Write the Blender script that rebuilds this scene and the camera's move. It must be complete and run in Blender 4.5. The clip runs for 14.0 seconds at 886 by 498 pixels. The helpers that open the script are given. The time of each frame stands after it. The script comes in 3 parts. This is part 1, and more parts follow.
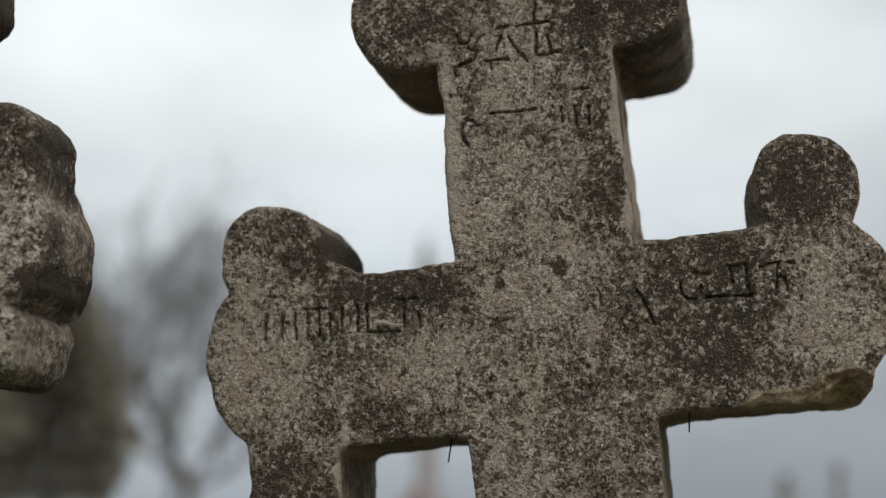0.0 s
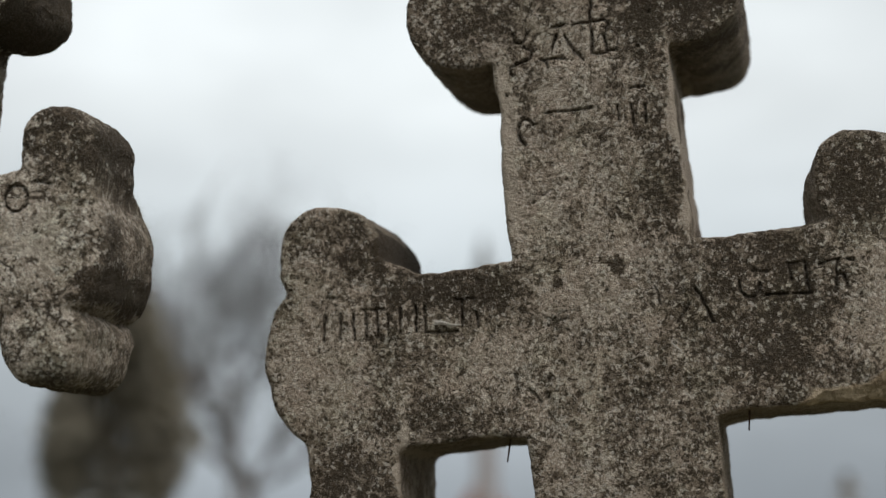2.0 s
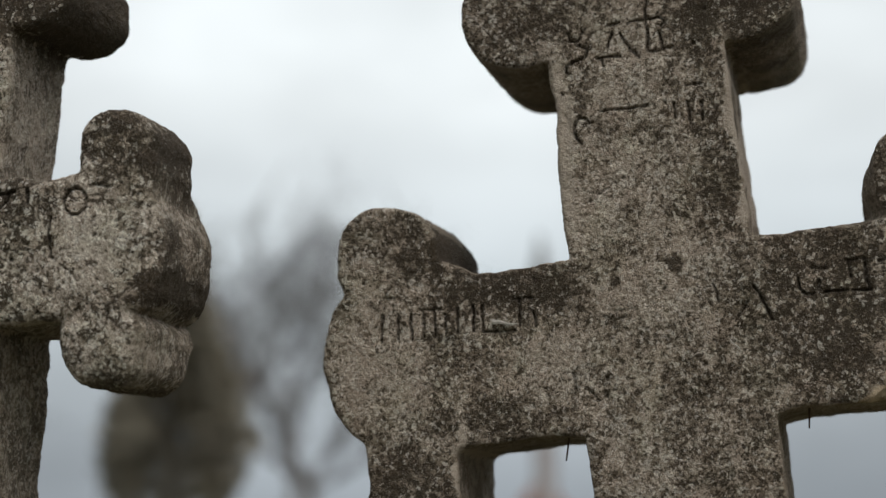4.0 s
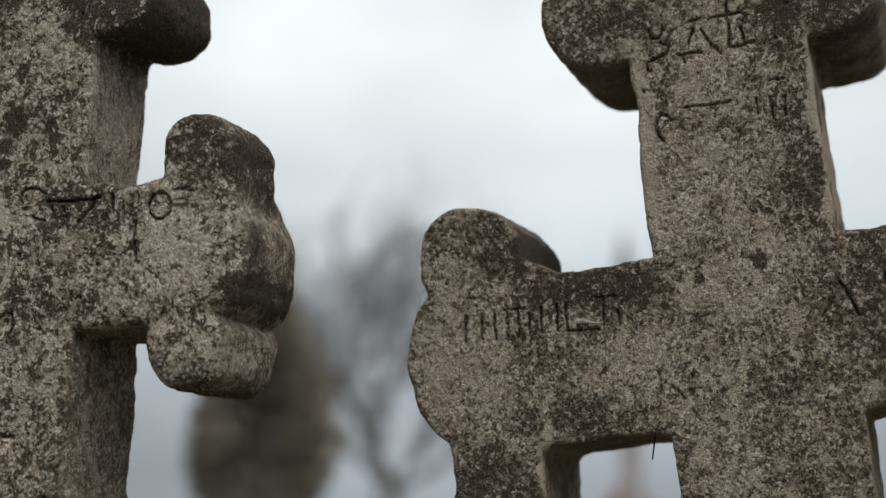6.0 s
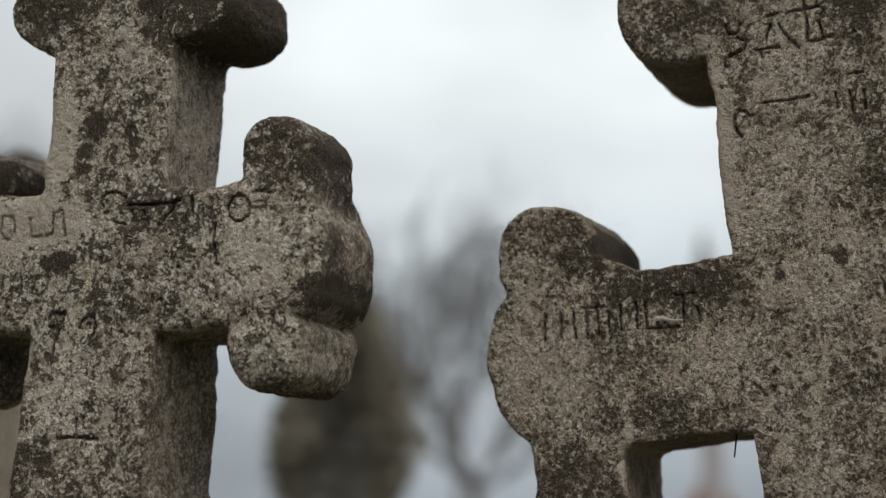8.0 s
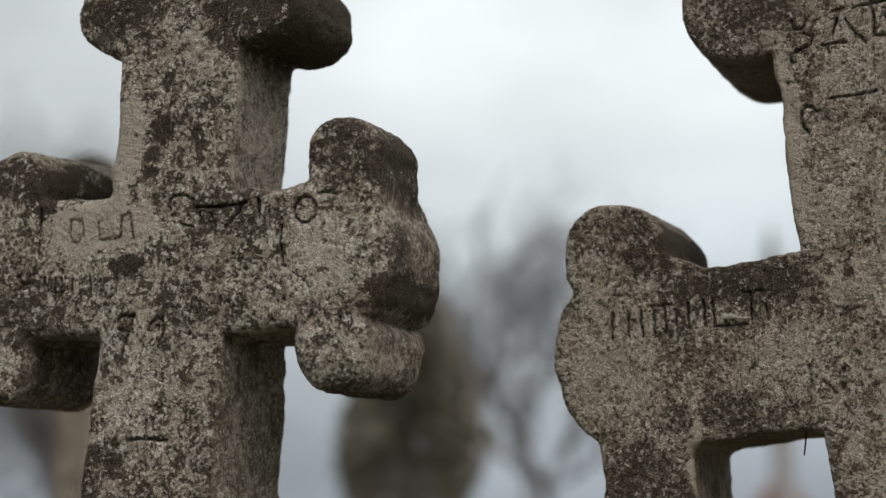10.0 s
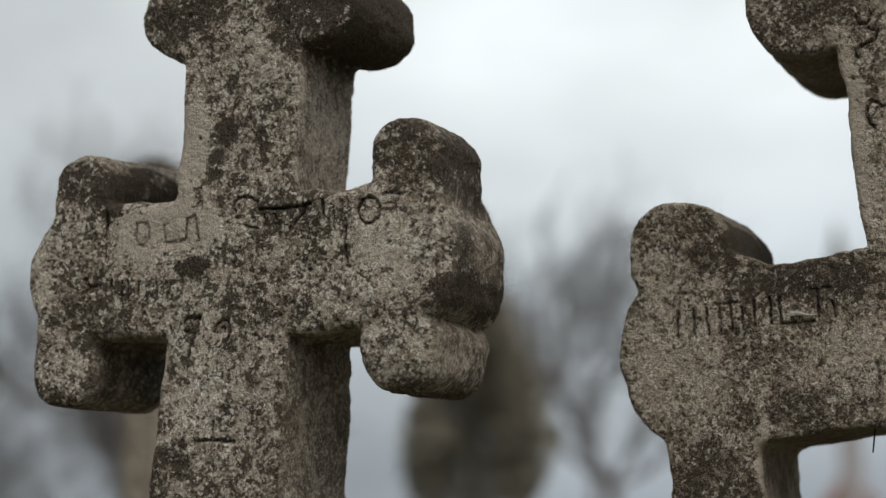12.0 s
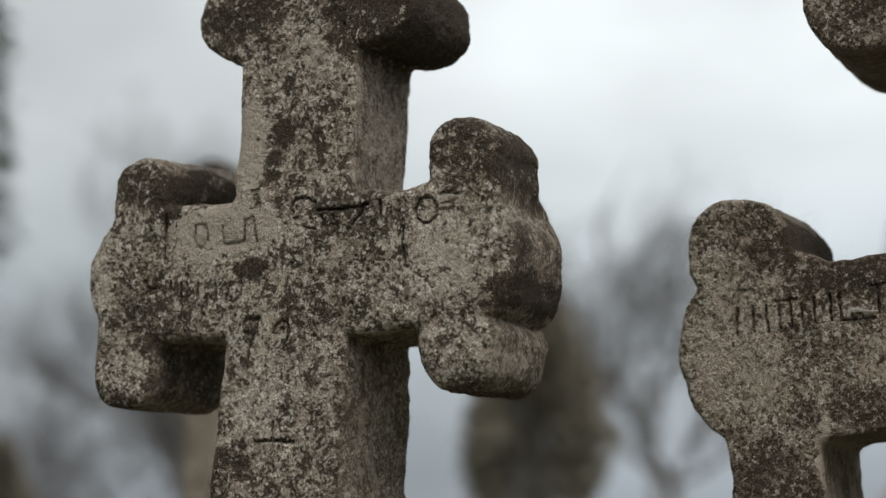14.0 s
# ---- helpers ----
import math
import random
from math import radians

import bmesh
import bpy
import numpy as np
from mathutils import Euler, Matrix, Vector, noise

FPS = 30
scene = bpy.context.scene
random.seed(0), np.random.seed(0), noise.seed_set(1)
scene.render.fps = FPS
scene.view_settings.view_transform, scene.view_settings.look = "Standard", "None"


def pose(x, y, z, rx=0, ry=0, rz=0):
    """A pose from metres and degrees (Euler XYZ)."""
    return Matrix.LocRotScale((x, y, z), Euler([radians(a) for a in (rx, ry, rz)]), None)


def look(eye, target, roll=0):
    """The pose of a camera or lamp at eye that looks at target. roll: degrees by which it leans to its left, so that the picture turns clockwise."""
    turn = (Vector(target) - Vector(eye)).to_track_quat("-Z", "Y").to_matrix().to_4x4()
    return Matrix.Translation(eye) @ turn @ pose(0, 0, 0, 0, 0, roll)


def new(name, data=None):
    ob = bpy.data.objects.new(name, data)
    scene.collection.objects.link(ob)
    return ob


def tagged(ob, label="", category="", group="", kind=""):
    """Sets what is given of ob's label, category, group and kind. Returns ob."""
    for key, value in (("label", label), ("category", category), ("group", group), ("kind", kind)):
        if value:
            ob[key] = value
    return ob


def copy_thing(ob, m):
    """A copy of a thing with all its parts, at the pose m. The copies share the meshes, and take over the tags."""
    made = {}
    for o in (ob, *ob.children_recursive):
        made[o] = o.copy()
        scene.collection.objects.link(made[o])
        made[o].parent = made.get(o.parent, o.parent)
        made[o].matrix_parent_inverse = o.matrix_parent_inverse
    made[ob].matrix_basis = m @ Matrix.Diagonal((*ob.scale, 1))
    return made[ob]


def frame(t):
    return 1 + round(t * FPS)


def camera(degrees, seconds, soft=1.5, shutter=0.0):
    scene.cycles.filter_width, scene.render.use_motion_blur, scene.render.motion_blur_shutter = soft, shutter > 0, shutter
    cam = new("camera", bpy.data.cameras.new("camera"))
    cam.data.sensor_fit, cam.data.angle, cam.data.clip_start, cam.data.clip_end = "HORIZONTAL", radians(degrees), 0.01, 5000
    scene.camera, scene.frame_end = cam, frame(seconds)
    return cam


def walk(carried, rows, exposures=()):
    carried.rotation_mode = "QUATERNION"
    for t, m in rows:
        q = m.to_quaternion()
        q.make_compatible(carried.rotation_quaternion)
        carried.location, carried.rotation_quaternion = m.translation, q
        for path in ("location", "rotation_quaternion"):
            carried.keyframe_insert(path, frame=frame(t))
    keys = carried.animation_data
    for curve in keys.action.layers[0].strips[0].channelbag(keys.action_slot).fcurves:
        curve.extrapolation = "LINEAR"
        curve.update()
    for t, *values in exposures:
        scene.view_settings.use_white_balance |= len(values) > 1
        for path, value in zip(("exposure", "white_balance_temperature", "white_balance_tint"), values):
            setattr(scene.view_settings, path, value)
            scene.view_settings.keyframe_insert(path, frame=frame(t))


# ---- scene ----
# A tripod pan past two old stone grave crosses under an overcast sky.
EYE = 1.30
cam = camera(26.0, 14.0, soft=1.5)
cam.data.dof.use_dof = True
cam.data.dof.focus_distance = 2.72
cam.data.dof.aperture_fstop = 1.9
cam.data.dof.aperture_blades = 0
PAN = [
    (0.0, 98.380, 0.379, -6.518), (0.5, 98.377, 0.426, -6.120), (1.0, 98.384, 0.505, -5.650),
    (1.5, 98.387, 0.566, -5.195), (2.0, 98.389, 0.619, -4.753), (4.5, 98.407, 0.906, -2.437),
    (5.0, 98.418, 1.005, -1.786), (5.5, 98.428, 1.112, -1.124), (6.0, 98.442, 1.200, -0.450),
    (6.5, 98.452, 1.275, 0.190), (7.0, 98.464, 1.355, 0.820), (7.5, 98.472, 1.420, 1.405),
    (10.0, 98.524, 1.712, 3.987), (10.5, 98.537, 1.778, 4.490), (11.0, 98.551, 1.841, 5.000),
    (11.5, 98.565, 1.896, 5.485), (12.0, 98.578, 1.950, 5.960), (12.5, 98.588, 1.996, 6.420),
    (13.0, 98.599, 2.050, 6.880), (13.5, 98.612, 2.115, 7.312), (14.0, 98.624, 2.170, 7.733),
]
walk(cam, [(t, pose(0, 0, EYE, rx, ry, rz)) for t, rx, ry, rz in PAN])

# ---------------------------------------------------------------- world and sun
SUN_UP, SUN_ROUND = radians(52), radians(152)
world = bpy.data.worlds.new("overcast")
scene.world = world
world.use_nodes = True
wn, wl = world.node_tree.nodes, world.node_tree.links
wn.clear()


def wnode(kind, **sets):
    n = wn.new(kind)
    for key, value in sets.items():
        n.inputs[key].default_value = value
    return n


sky = wn.new("ShaderNodeTexSky")
sky.sky_type, sky.sun_disc, sky.sun_elevation, sky.sun_rotation = "NISHITA", False, SUN_UP, SUN_ROUND
sky.dust_density, sky.air_density = 4.0, 1.0
sky_bg = wnode("ShaderNodeBackground", Strength=0.06)
wl.new(sky.outputs[0], sky_bg.inputs[0])
coord = wn.new("ShaderNodeTexCoord")
split = wn.new("ShaderNodeSeparateXYZ")
wl.new(coord.outputs["Generated"], split.inputs[0])
height = wn.new("ShaderNodeValToRGB")
cr = height.color_ramp
cr.elements[0].position, cr.elements[0].color = 0.0, (0.40, 0.45, 0.495, 1)
cr.elements[1].position, cr.elements[1].color = 1.0, (0.83, 0.878, 0.888, 1)
for where, tone in ((0.05, (0.455, 0.505, 0.550, 1)), (0.13, (0.62, 0.68, 0.712, 1)), (0.22, (0.83, 0.878, 0.888, 1))):
    e = cr.elements.new(where)
    e.color = tone
wl.new(split.outputs["Z"], height.inputs[0])
stretch = wn.new("ShaderNodeMapping")
stretch.inputs["Scale"].default_value = (1.0, 1.0, 2.6)
wl.new(coord.outputs["Generated"], stretch.inputs[0])
clouds = wnode("ShaderNodeTexNoise", Scale=5.0, Detail=6.0, Roughness=0.5)
wl.new(stretch.outputs[0], clouds.inputs["Vector"])
tone = wnode("ShaderNodeMapRange")
tone.inputs["From Min"].default_value, tone.inputs["From Max"].default_value = 0.3, 0.7
tone.inputs["To Min"].default_value, tone.inputs["To Max"].default_value = 0.80, 1.12
wl.new(clouds.outputs["Fac"], tone.inputs["Value"])
veil = wn.new("ShaderNodeMix")
veil.data_type, veil.blend_type = "RGBA", "MULTIPLY"
veil.inputs["Factor"].default_value = 1.0
wl.new(height.outputs[0], veil.inputs["A"])
wl.new(tone.outputs[0], veil.inputs["B"])
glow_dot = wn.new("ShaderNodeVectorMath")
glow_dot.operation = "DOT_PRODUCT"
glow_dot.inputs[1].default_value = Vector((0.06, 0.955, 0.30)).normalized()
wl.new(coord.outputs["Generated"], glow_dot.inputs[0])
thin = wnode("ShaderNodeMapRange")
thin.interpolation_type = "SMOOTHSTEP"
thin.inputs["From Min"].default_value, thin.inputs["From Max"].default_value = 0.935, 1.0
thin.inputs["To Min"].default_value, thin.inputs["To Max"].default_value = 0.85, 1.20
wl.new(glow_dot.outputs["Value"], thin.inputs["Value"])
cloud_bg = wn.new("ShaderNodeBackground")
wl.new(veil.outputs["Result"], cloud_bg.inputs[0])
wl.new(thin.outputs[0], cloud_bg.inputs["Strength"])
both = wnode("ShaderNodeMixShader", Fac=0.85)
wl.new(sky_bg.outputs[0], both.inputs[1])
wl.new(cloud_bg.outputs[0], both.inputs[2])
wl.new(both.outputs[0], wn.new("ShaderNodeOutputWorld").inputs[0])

sun = new("sun", bpy.data.lights.new("sun", "SUN"))
sun.data.energy, sun.data.angle, sun.data.color = 1.70, radians(45), (1.0, 0.96, 0.90)
sun.matrix_world = look((0, 0, 30), (
    -30 * math.cos(SUN_UP) * math.sin(SUN_ROUND), -30 * math.cos(SUN_UP) * math.cos(SUN_ROUND), 30 - 30 * math.sin(SUN_UP)))


# ---------------------------------------------------------------- materials
class Nodes:
    """A small writer of node materials."""

    def __init__(self, name, rough=0.9, spec=0.2):
        self.m = bpy.data.materials.new(name)
        self.m.use_nodes = True
        self.t = self.m.node_tree
        self.bsdf = self.t.nodes["Principled BSDF"]
        self.bsdf.inputs["Roughness"].default_value = rough
        self.bsdf.inputs["Specular IOR Level"].default_value = spec
        c = self.t.nodes.new("ShaderNodeTexCoord")
        self.obj, self.normal = c.outputs["Object"], c.outputs["Normal"]

    def link(self, a, b):
        self.t.links.new(a, b)

    def noise(self, scale, detail=4.0, rough=0.6, warp=0.0, vector=None):
        n = self.t.nodes.new("ShaderNodeTexNoise")
        n.inputs["Scale"].default_value, n.inputs["Detail"].default_value = scale, detail
        n.inputs["Roughness"].default_value, n.inputs["Distortion"].default_value = rough, warp
        self.link(vector or self.obj, n.inputs["Vector"])
        return n.outputs["Fac"]

    def voronoi(self, scale, feature="F1"):
        n = self.t.nodes.new("ShaderNodeTexVoronoi")
        n.feature = feature
        n.inputs["Scale"].default_value = scale
        self.link(self.obj, n.inputs["Vector"])
        return n.outputs["Distance"]

    def ramp(self, fac, lo, hi, to0=0.0, to1=1.0):
        n = self.t.nodes.new("ShaderNodeMapRange")
        n.interpolation_type = "SMOOTHSTEP"
        for key, value in (("From Min", lo), ("From Max", hi), ("To Min", to0), ("To Max", to1)):
            n.inputs[key].default_value = value
        self.link(fac, n.inputs["Value"])
        return n.outputs[0]

    def math(self, op, a, b):
        n = self.t.nodes.new("ShaderNodeMath")
        n.operation = op
        for k, v in enumerate((a, b)):
            if isinstance(v, (int, float)):
                n.inputs[k].default_value = v
            else:
                self.link(v, n.inputs[k])
        return n.outputs[0]

    def mix(self, fac, a, b, blend="MIX"):
        n = self.t.nodes.new("ShaderNodeMix")
        n.data_type, n.blend_type = "RGBA", blend
        for key, v in (("Factor", fac), ("A", a), ("B", b)):
            if isinstance(v, tuple):
                n.inputs[key].default_value = (*v, 1)
            elif isinstance(v, (int, float)):
                n.inputs[key].default_value = v
            else:
                self.link(v, n.inputs[key])
        return n.outputs["Result"]

    def bump(self, heights, distance, strength=1.0):
        n = self.t.nodes.new("ShaderNodeBump")
        n.inputs["Distance"].default_value, n.inputs["Strength"].default_value = distance, strength
        self.link(heights, n.inputs["Height"])
        self.link(n.outputs[0], self.bsdf.inputs["Normal"])

    def done(self, colour):
        if isinstance(colour, tuple):
            self.bsdf.inputs["Base Color"].default_value = (*colour, 1)
        else:
            self.link(colour, self.bsdf.inputs["Base Color"])
        return self.m


def stone(name, pale, mid, dark, clean, white, fine, coarse, plates, plate_size, shift, speck, cover):
    """Weathered limestone. The broad face carries fine pale flecks, soft pale patches and dark lichen plates with sharp
    edges;
    the sides are cleaner bare stone. Three vertex values hold large staining with some painted shade and light,
    dirt plus painted shade in the chisel strokes, and fresh breaks."""
    n = Nodes(name, rough=0.95, spec=0.12)
    split = n.t.nodes.new("ShaderNodeSeparateXYZ")
    n.link(n.normal, split.inputs[0])
    marks = {}
    for key in ("stain_shade", "groove_dirt_shade", "raw"):
        a = n.t.nodes.new("ShaderNodeAttribute")
        a.attribute_name = key
        marks[key] = a.outputs["Fac"]

    def around(f, k):
        return n.math("MULTIPLY", n.math("SUBTRACT", f, 0.5), k)

    wobble = around(n.noise(30, 4), 0.8)
    face = n.ramp(n.math("ADD", split.outputs["Y"], wobble), -0.80, -0.45, 1.0, 0.0)
    fleck = n.noise(200, 5, 0.70, 0.2)
    blot = n.noise(52, 6, 0.68, 0.5)
    patch = n.noise(8, 4, 0.6, 0.4)
    soft = n.noise(21, 5, 0.66, 0.6)
    grain = n.noise(520, 2, 0.6)
    # crumbs of stone, each of its own tone
    crumb = n.t.nodes.new("ShaderNodeVectorMath")
    crumb.operation = "MULTIPLY_ADD"
    jig = n.t.nodes.new("ShaderNodeTexNoise")
    jig.inputs["Scale"].default_value, jig.inputs["Detail"].default_value = 170, 4
    n.link(n.obj, jig.inputs["Vector"])
    n.link(jig.outputs["Color"], crumb.inputs[0])
    crumb.inputs[1].default_value = (0.014, 0.014, 0.014)
    n.link(n.obj, crumb.inputs[2])
    cells = n.t.nodes.new("ShaderNodeTexVoronoi")
    cells.inputs["Scale"].default_value = 215
    n.link(crumb.outputs[0], cells.inputs["Vector"])
    pick = n.t.nodes.new("ShaderNodeSeparateXYZ")
    n.link(cells.outputs["Color"], pick.inputs[0])
    # the grey-brown skin: crumb by crumb dark, middling or pale
    level = n.math("ADD", around(fleck, 0.60 * fine), around(blot, coarse))
    level = n.math("ADD", level, n.math("ADD", around(patch, 0.40), around(soft, 0.30)))
    level = n.math("ADD", level, around(pick.outputs["X"], 0.30 * fine))
    level = n.math("ADD", n.math("SUBTRACT", level, n.math("MULTIPLY", marks["stain_shade"], 0.15)), shift)
    broad = n.mix(n.ramp(level, -0.13, -0.01, 0.94, 0.0), mid, dark)
    broad = n.mix(n.ramp(level, 0.02, 0.12, 0.0, 0.95), broad, pale)
    # soft pale patches with ragged edges
    worn = n.math("ADD", n.math("ADD", soft, around(fleck, 0.30)), around(blot, 0.30))
    worn = n.math("SUBTRACT", worn, n.math("MULTIPLY", marks["stain_shade"], 0.10))
    matt = n.mix(n.ramp(n.math("ADD", n.math("MULTIPLY", fleck, 0.5), n.math("MULTIPLY", soft, 0.5)), 0.42, 0.62), tuple((0.55 * a + 0.45 * b) for a, b in zip(mid, clean)), clean)
    broad = n.mix(n.ramp(worn, 0.555, 0.595, 0.0, 0.80), broad, matt)
    # lichen plates
    plate = n.math("SUBTRACT", n.noise(plate_size, 4, 0.55, 0.9), n.math("MULTIPLY", marks["stain_shade"], 0.06))
    broad = n.mix(n.ramp(plate, plates - 0.006, plates + 0.006, 0.90, 0.0), broad, n.mix(n.ramp(fleck, 0.42, 0.58), dark, tuple(2.0 * v for v in dark)))
    # bright crumbs, thick in some places and thin in others
    density = n.math("ADD", n.math("ADD", pick.outputs["Y"], around(grain, 0.5)), n.math("ADD", around(patch, 0.6), around(blot, 0.6)))
    density = n.math("SUBTRACT", density, n.math("MULTIPLY", marks["stain_shade"], 0.11))
    broad = n.mix(n.ramp(density, 0.78, 0.90, 0.0, speck), broad, white)
    # dark pin pricks
    broad = n.mix(n.ramp(n.noise(240, 2, 0.5), 0.335, 0.385, 0.80, 0.0), broad, dark)
    # the sides
    bare = n.mix(n.ramp(n.math("ADD", n.math("MULTIPLY", fleck, 0.6), n.math("MULTIPLY", patch, 0.5)), 0.45, 0.62), mid, clean)
    bare = n.mix(n.ramp(blot, 0.38, 0.47, 0.45, 0.0), bare, dark)
    bare = n.mix(n.ramp(n.math("ADD", n.math("MULTIPLY", marks["stain_shade"], 0.3), n.math("MULTIPLY", blot, 0.6)), 0.36, 0.62, 0.0, 0.85), bare, dark)
    tint = n.ramp(n.noise(17, 4, 0.6, 0.3), 0.36, 0.64, 0.0, 1.0)
    colour = n.mix(n.math("ADD", n.math("MULTIPLY", face, 1.0 - cover), cover), bare, broad)
    colour = n.mix(n.math("MULTIPLY", tint, 0.30), colour, n.mix(1.0, colour, (1.0, 0.90, 0.84), "MULTIPLY"))
    green = n.ramp(n.noise(12, 4, 0.65, 0.5), 0.48, 0.66, 0.0, 0.35)
    colour = n.mix(green, colour, n.mix(1.0, colour, (0.93, 1.0, 0.90), "MULTIPLY"))
    colour = n.mix(n.ramp(grain, 0.35, 0.44, 0.55, 0.0), colour, dark)
    colour = n.mix(n.ramp(grain, 0.58, 0.66, 0.0, 0.18), colour, white)
    bald = n.ramp(n.math("ADD", n.math("MULTIPLY", marks["stain_shade"], -1.0), around(blot, 2.2)), 0.65, 0.95, 0.0, 0.85)
    skin = n.mix(n.ramp(n.math("ADD", n.math("MULTIPLY", fleck, 0.5), n.math("MULTIPLY", blot, 0.5)), 0.42, 0.6), clean, pale)
    colour = n.mix(bald, colour, n.mix(n.ramp(grain, 0.33, 0.42, 0.5, 0.0), skin, mid))
    # dirt in the strokes and their shade, painted as one dark tone
    grime_shade = n.math("MULTIPLY", marks["groove_dirt_shade"], n.ramp(n.math("ADD", fleck, around(blot, 0.8)), 0.40, 0.60, 0.90, 0.50))
    colour = n.mix(grime_shade, colour, tuple(0.7 * v for v in dark))
    broken = n.mix(n.ramp(n.math("ADD", n.math("MULTIPLY", blot, 0.5), n.math("MULTIPLY", patch, 0.5)), 0.42, 0.58), (0.30, 0.22, 0.14), (0.70, 0.57, 0.40))
    colour = n.mix(n.math("MULTIPLY", marks["raw"], 0.9), colour, broken)
    relief = n.math("ADD", n.math("MULTIPLY", grain, 0.45), n.math("ADD", fleck, n.math("MULTIPLY", blot, 0.8)))
    relief = n.math("ADD", relief, n.math("MULTIPLY", pick.outputs["X"], 0.06))
    n.bump(relief, 0.009, 1.0)
    return n.done(colour)


STONE_A = stone("grey_brown_limestone", (0.53, 0.460, 0.378), (0.240, 0.196, 0.150), (0.052, 0.040, 0.028), (0.49, 0.408, 0.332), (0.82, 0.76, 0.67), 0.82, 0.44, 0.360, 62, -0.004, 0.58, 0.3)
STONE_B = stone("pale_lichened_limestone", (0.60, 0.530, 0.445), (0.285, 0.237, 0.185), (0.050, 0.039, 0.028), (0.53, 0.448, 0.370), (0.90, 0.85, 0.76), 0.9, 0.64, 0.445, 42, 0.022, 0.70, 0.66)


def simple(name, one, two, scale, rough=0.9, depth=0.01):
    n = Nodes(name, rough)
    f = n.noise(scale, 6, 0.65)
    n.bump(f, depth)
    return n.done(n.mix(n.ramp(f, 0.35, 0.65), one, two))


CHALK = simple("chalky_white_crust", (0.48, 0.45, 0.40), (0.74, 0.71, 0.66), 400, 0.95, 0.0004)
RUST = simple("rusty_iron", (0.05, 0.03, 0.022), (0.09, 0.05, 0.03), 300, 0.8, 0.0005)
BARK = simple("grey_bark", (0.09, 0.08, 0.075), (0.17, 0.155, 0.145), 14, 0.95, 0.01)
TWIG = simple("bare_twig_bark", (0.235, 0.235, 0.245), (0.33, 0.33, 0.345), 6, 0.95, 0.003)
NEEDLE = simple("winter_brown_evergreen", (0.185, 0.168, 0.132), (0.285, 0.256, 0.202), 5, 0.8, 0.002)
DARK_NEEDLE = simple("dark_green_needles", (0.035, 0.042, 0.030), (0.07, 0.075, 0.05), 5, 0.8, 0.002)
GRASS = simple("winter_grass", (0.06, 0.062, 0.03), (0.15, 0.13, 0.08), 3, 0.95, 0.02)
PLASTER = simple("grey_plaster", (0.31, 0.285, 0.285), (0.39, 0.36, 0.36), 1.5, 0.9, 0.01)
TILE = simple("orange_clay_tile", (0.30, 0.12, 0.07), (0.40, 0.18, 0.11), 2.0, 0.85, 0.01)
SLATE = simple("grey_metal_roof", (0.22, 0.23, 0.24), (0.30, 0.30, 0.31), 2.0, 0.6, 0.01)


# ---------------------------------------------------------------- mesh helpers
def mesh_of(name, verts, faces, material, smooth=False):
    me = bpy.data.meshes.new(name)
    me.from_pydata([tuple(v) for v in verts] if not isinstance(verts, list) else verts, [], faces)
    me.materials.append(material)
    if smooth:
        me.shade_smooth()
    me.update()
    return me


def part(name, bm, material, parent, label=""):
    me = bpy.data.meshes.new(name)
    bm.to_mesh(me)
    bm.free()
    me.materials.append(material)
    ob = new(name, me)
    ob.parent = parent
    return tagged(ob, label)


LATTICE = np.random.RandomState(7).rand(64, 64, 64).astype(np.float32) * 2 - 1


def noise3(p, size):
    """Smooth random values in -1..1 at the points p, with lumps of that size."""
    q = p / size
    i = np.floor(q).astype(np.int64)
    f = (q - i).astype(np.float32)
    f = f * f * (3 - 2 * f)
    out = 0
    for dx in (0, 1):
        for dy in (0, 1):
            for dz in (0, 1):
                w = (f[..., 0] if dx else 1 - f[..., 0]) * (f[..., 1] if dy else 1 - f[..., 1]) * (f[..., 2] if dz else 1 - f[..., 2])
                out = out + w * LATTICE[(i[..., 0] + dx) % 64, (i[..., 1] + dy) % 64, (i[..., 2] + dz) % 64]
    return out


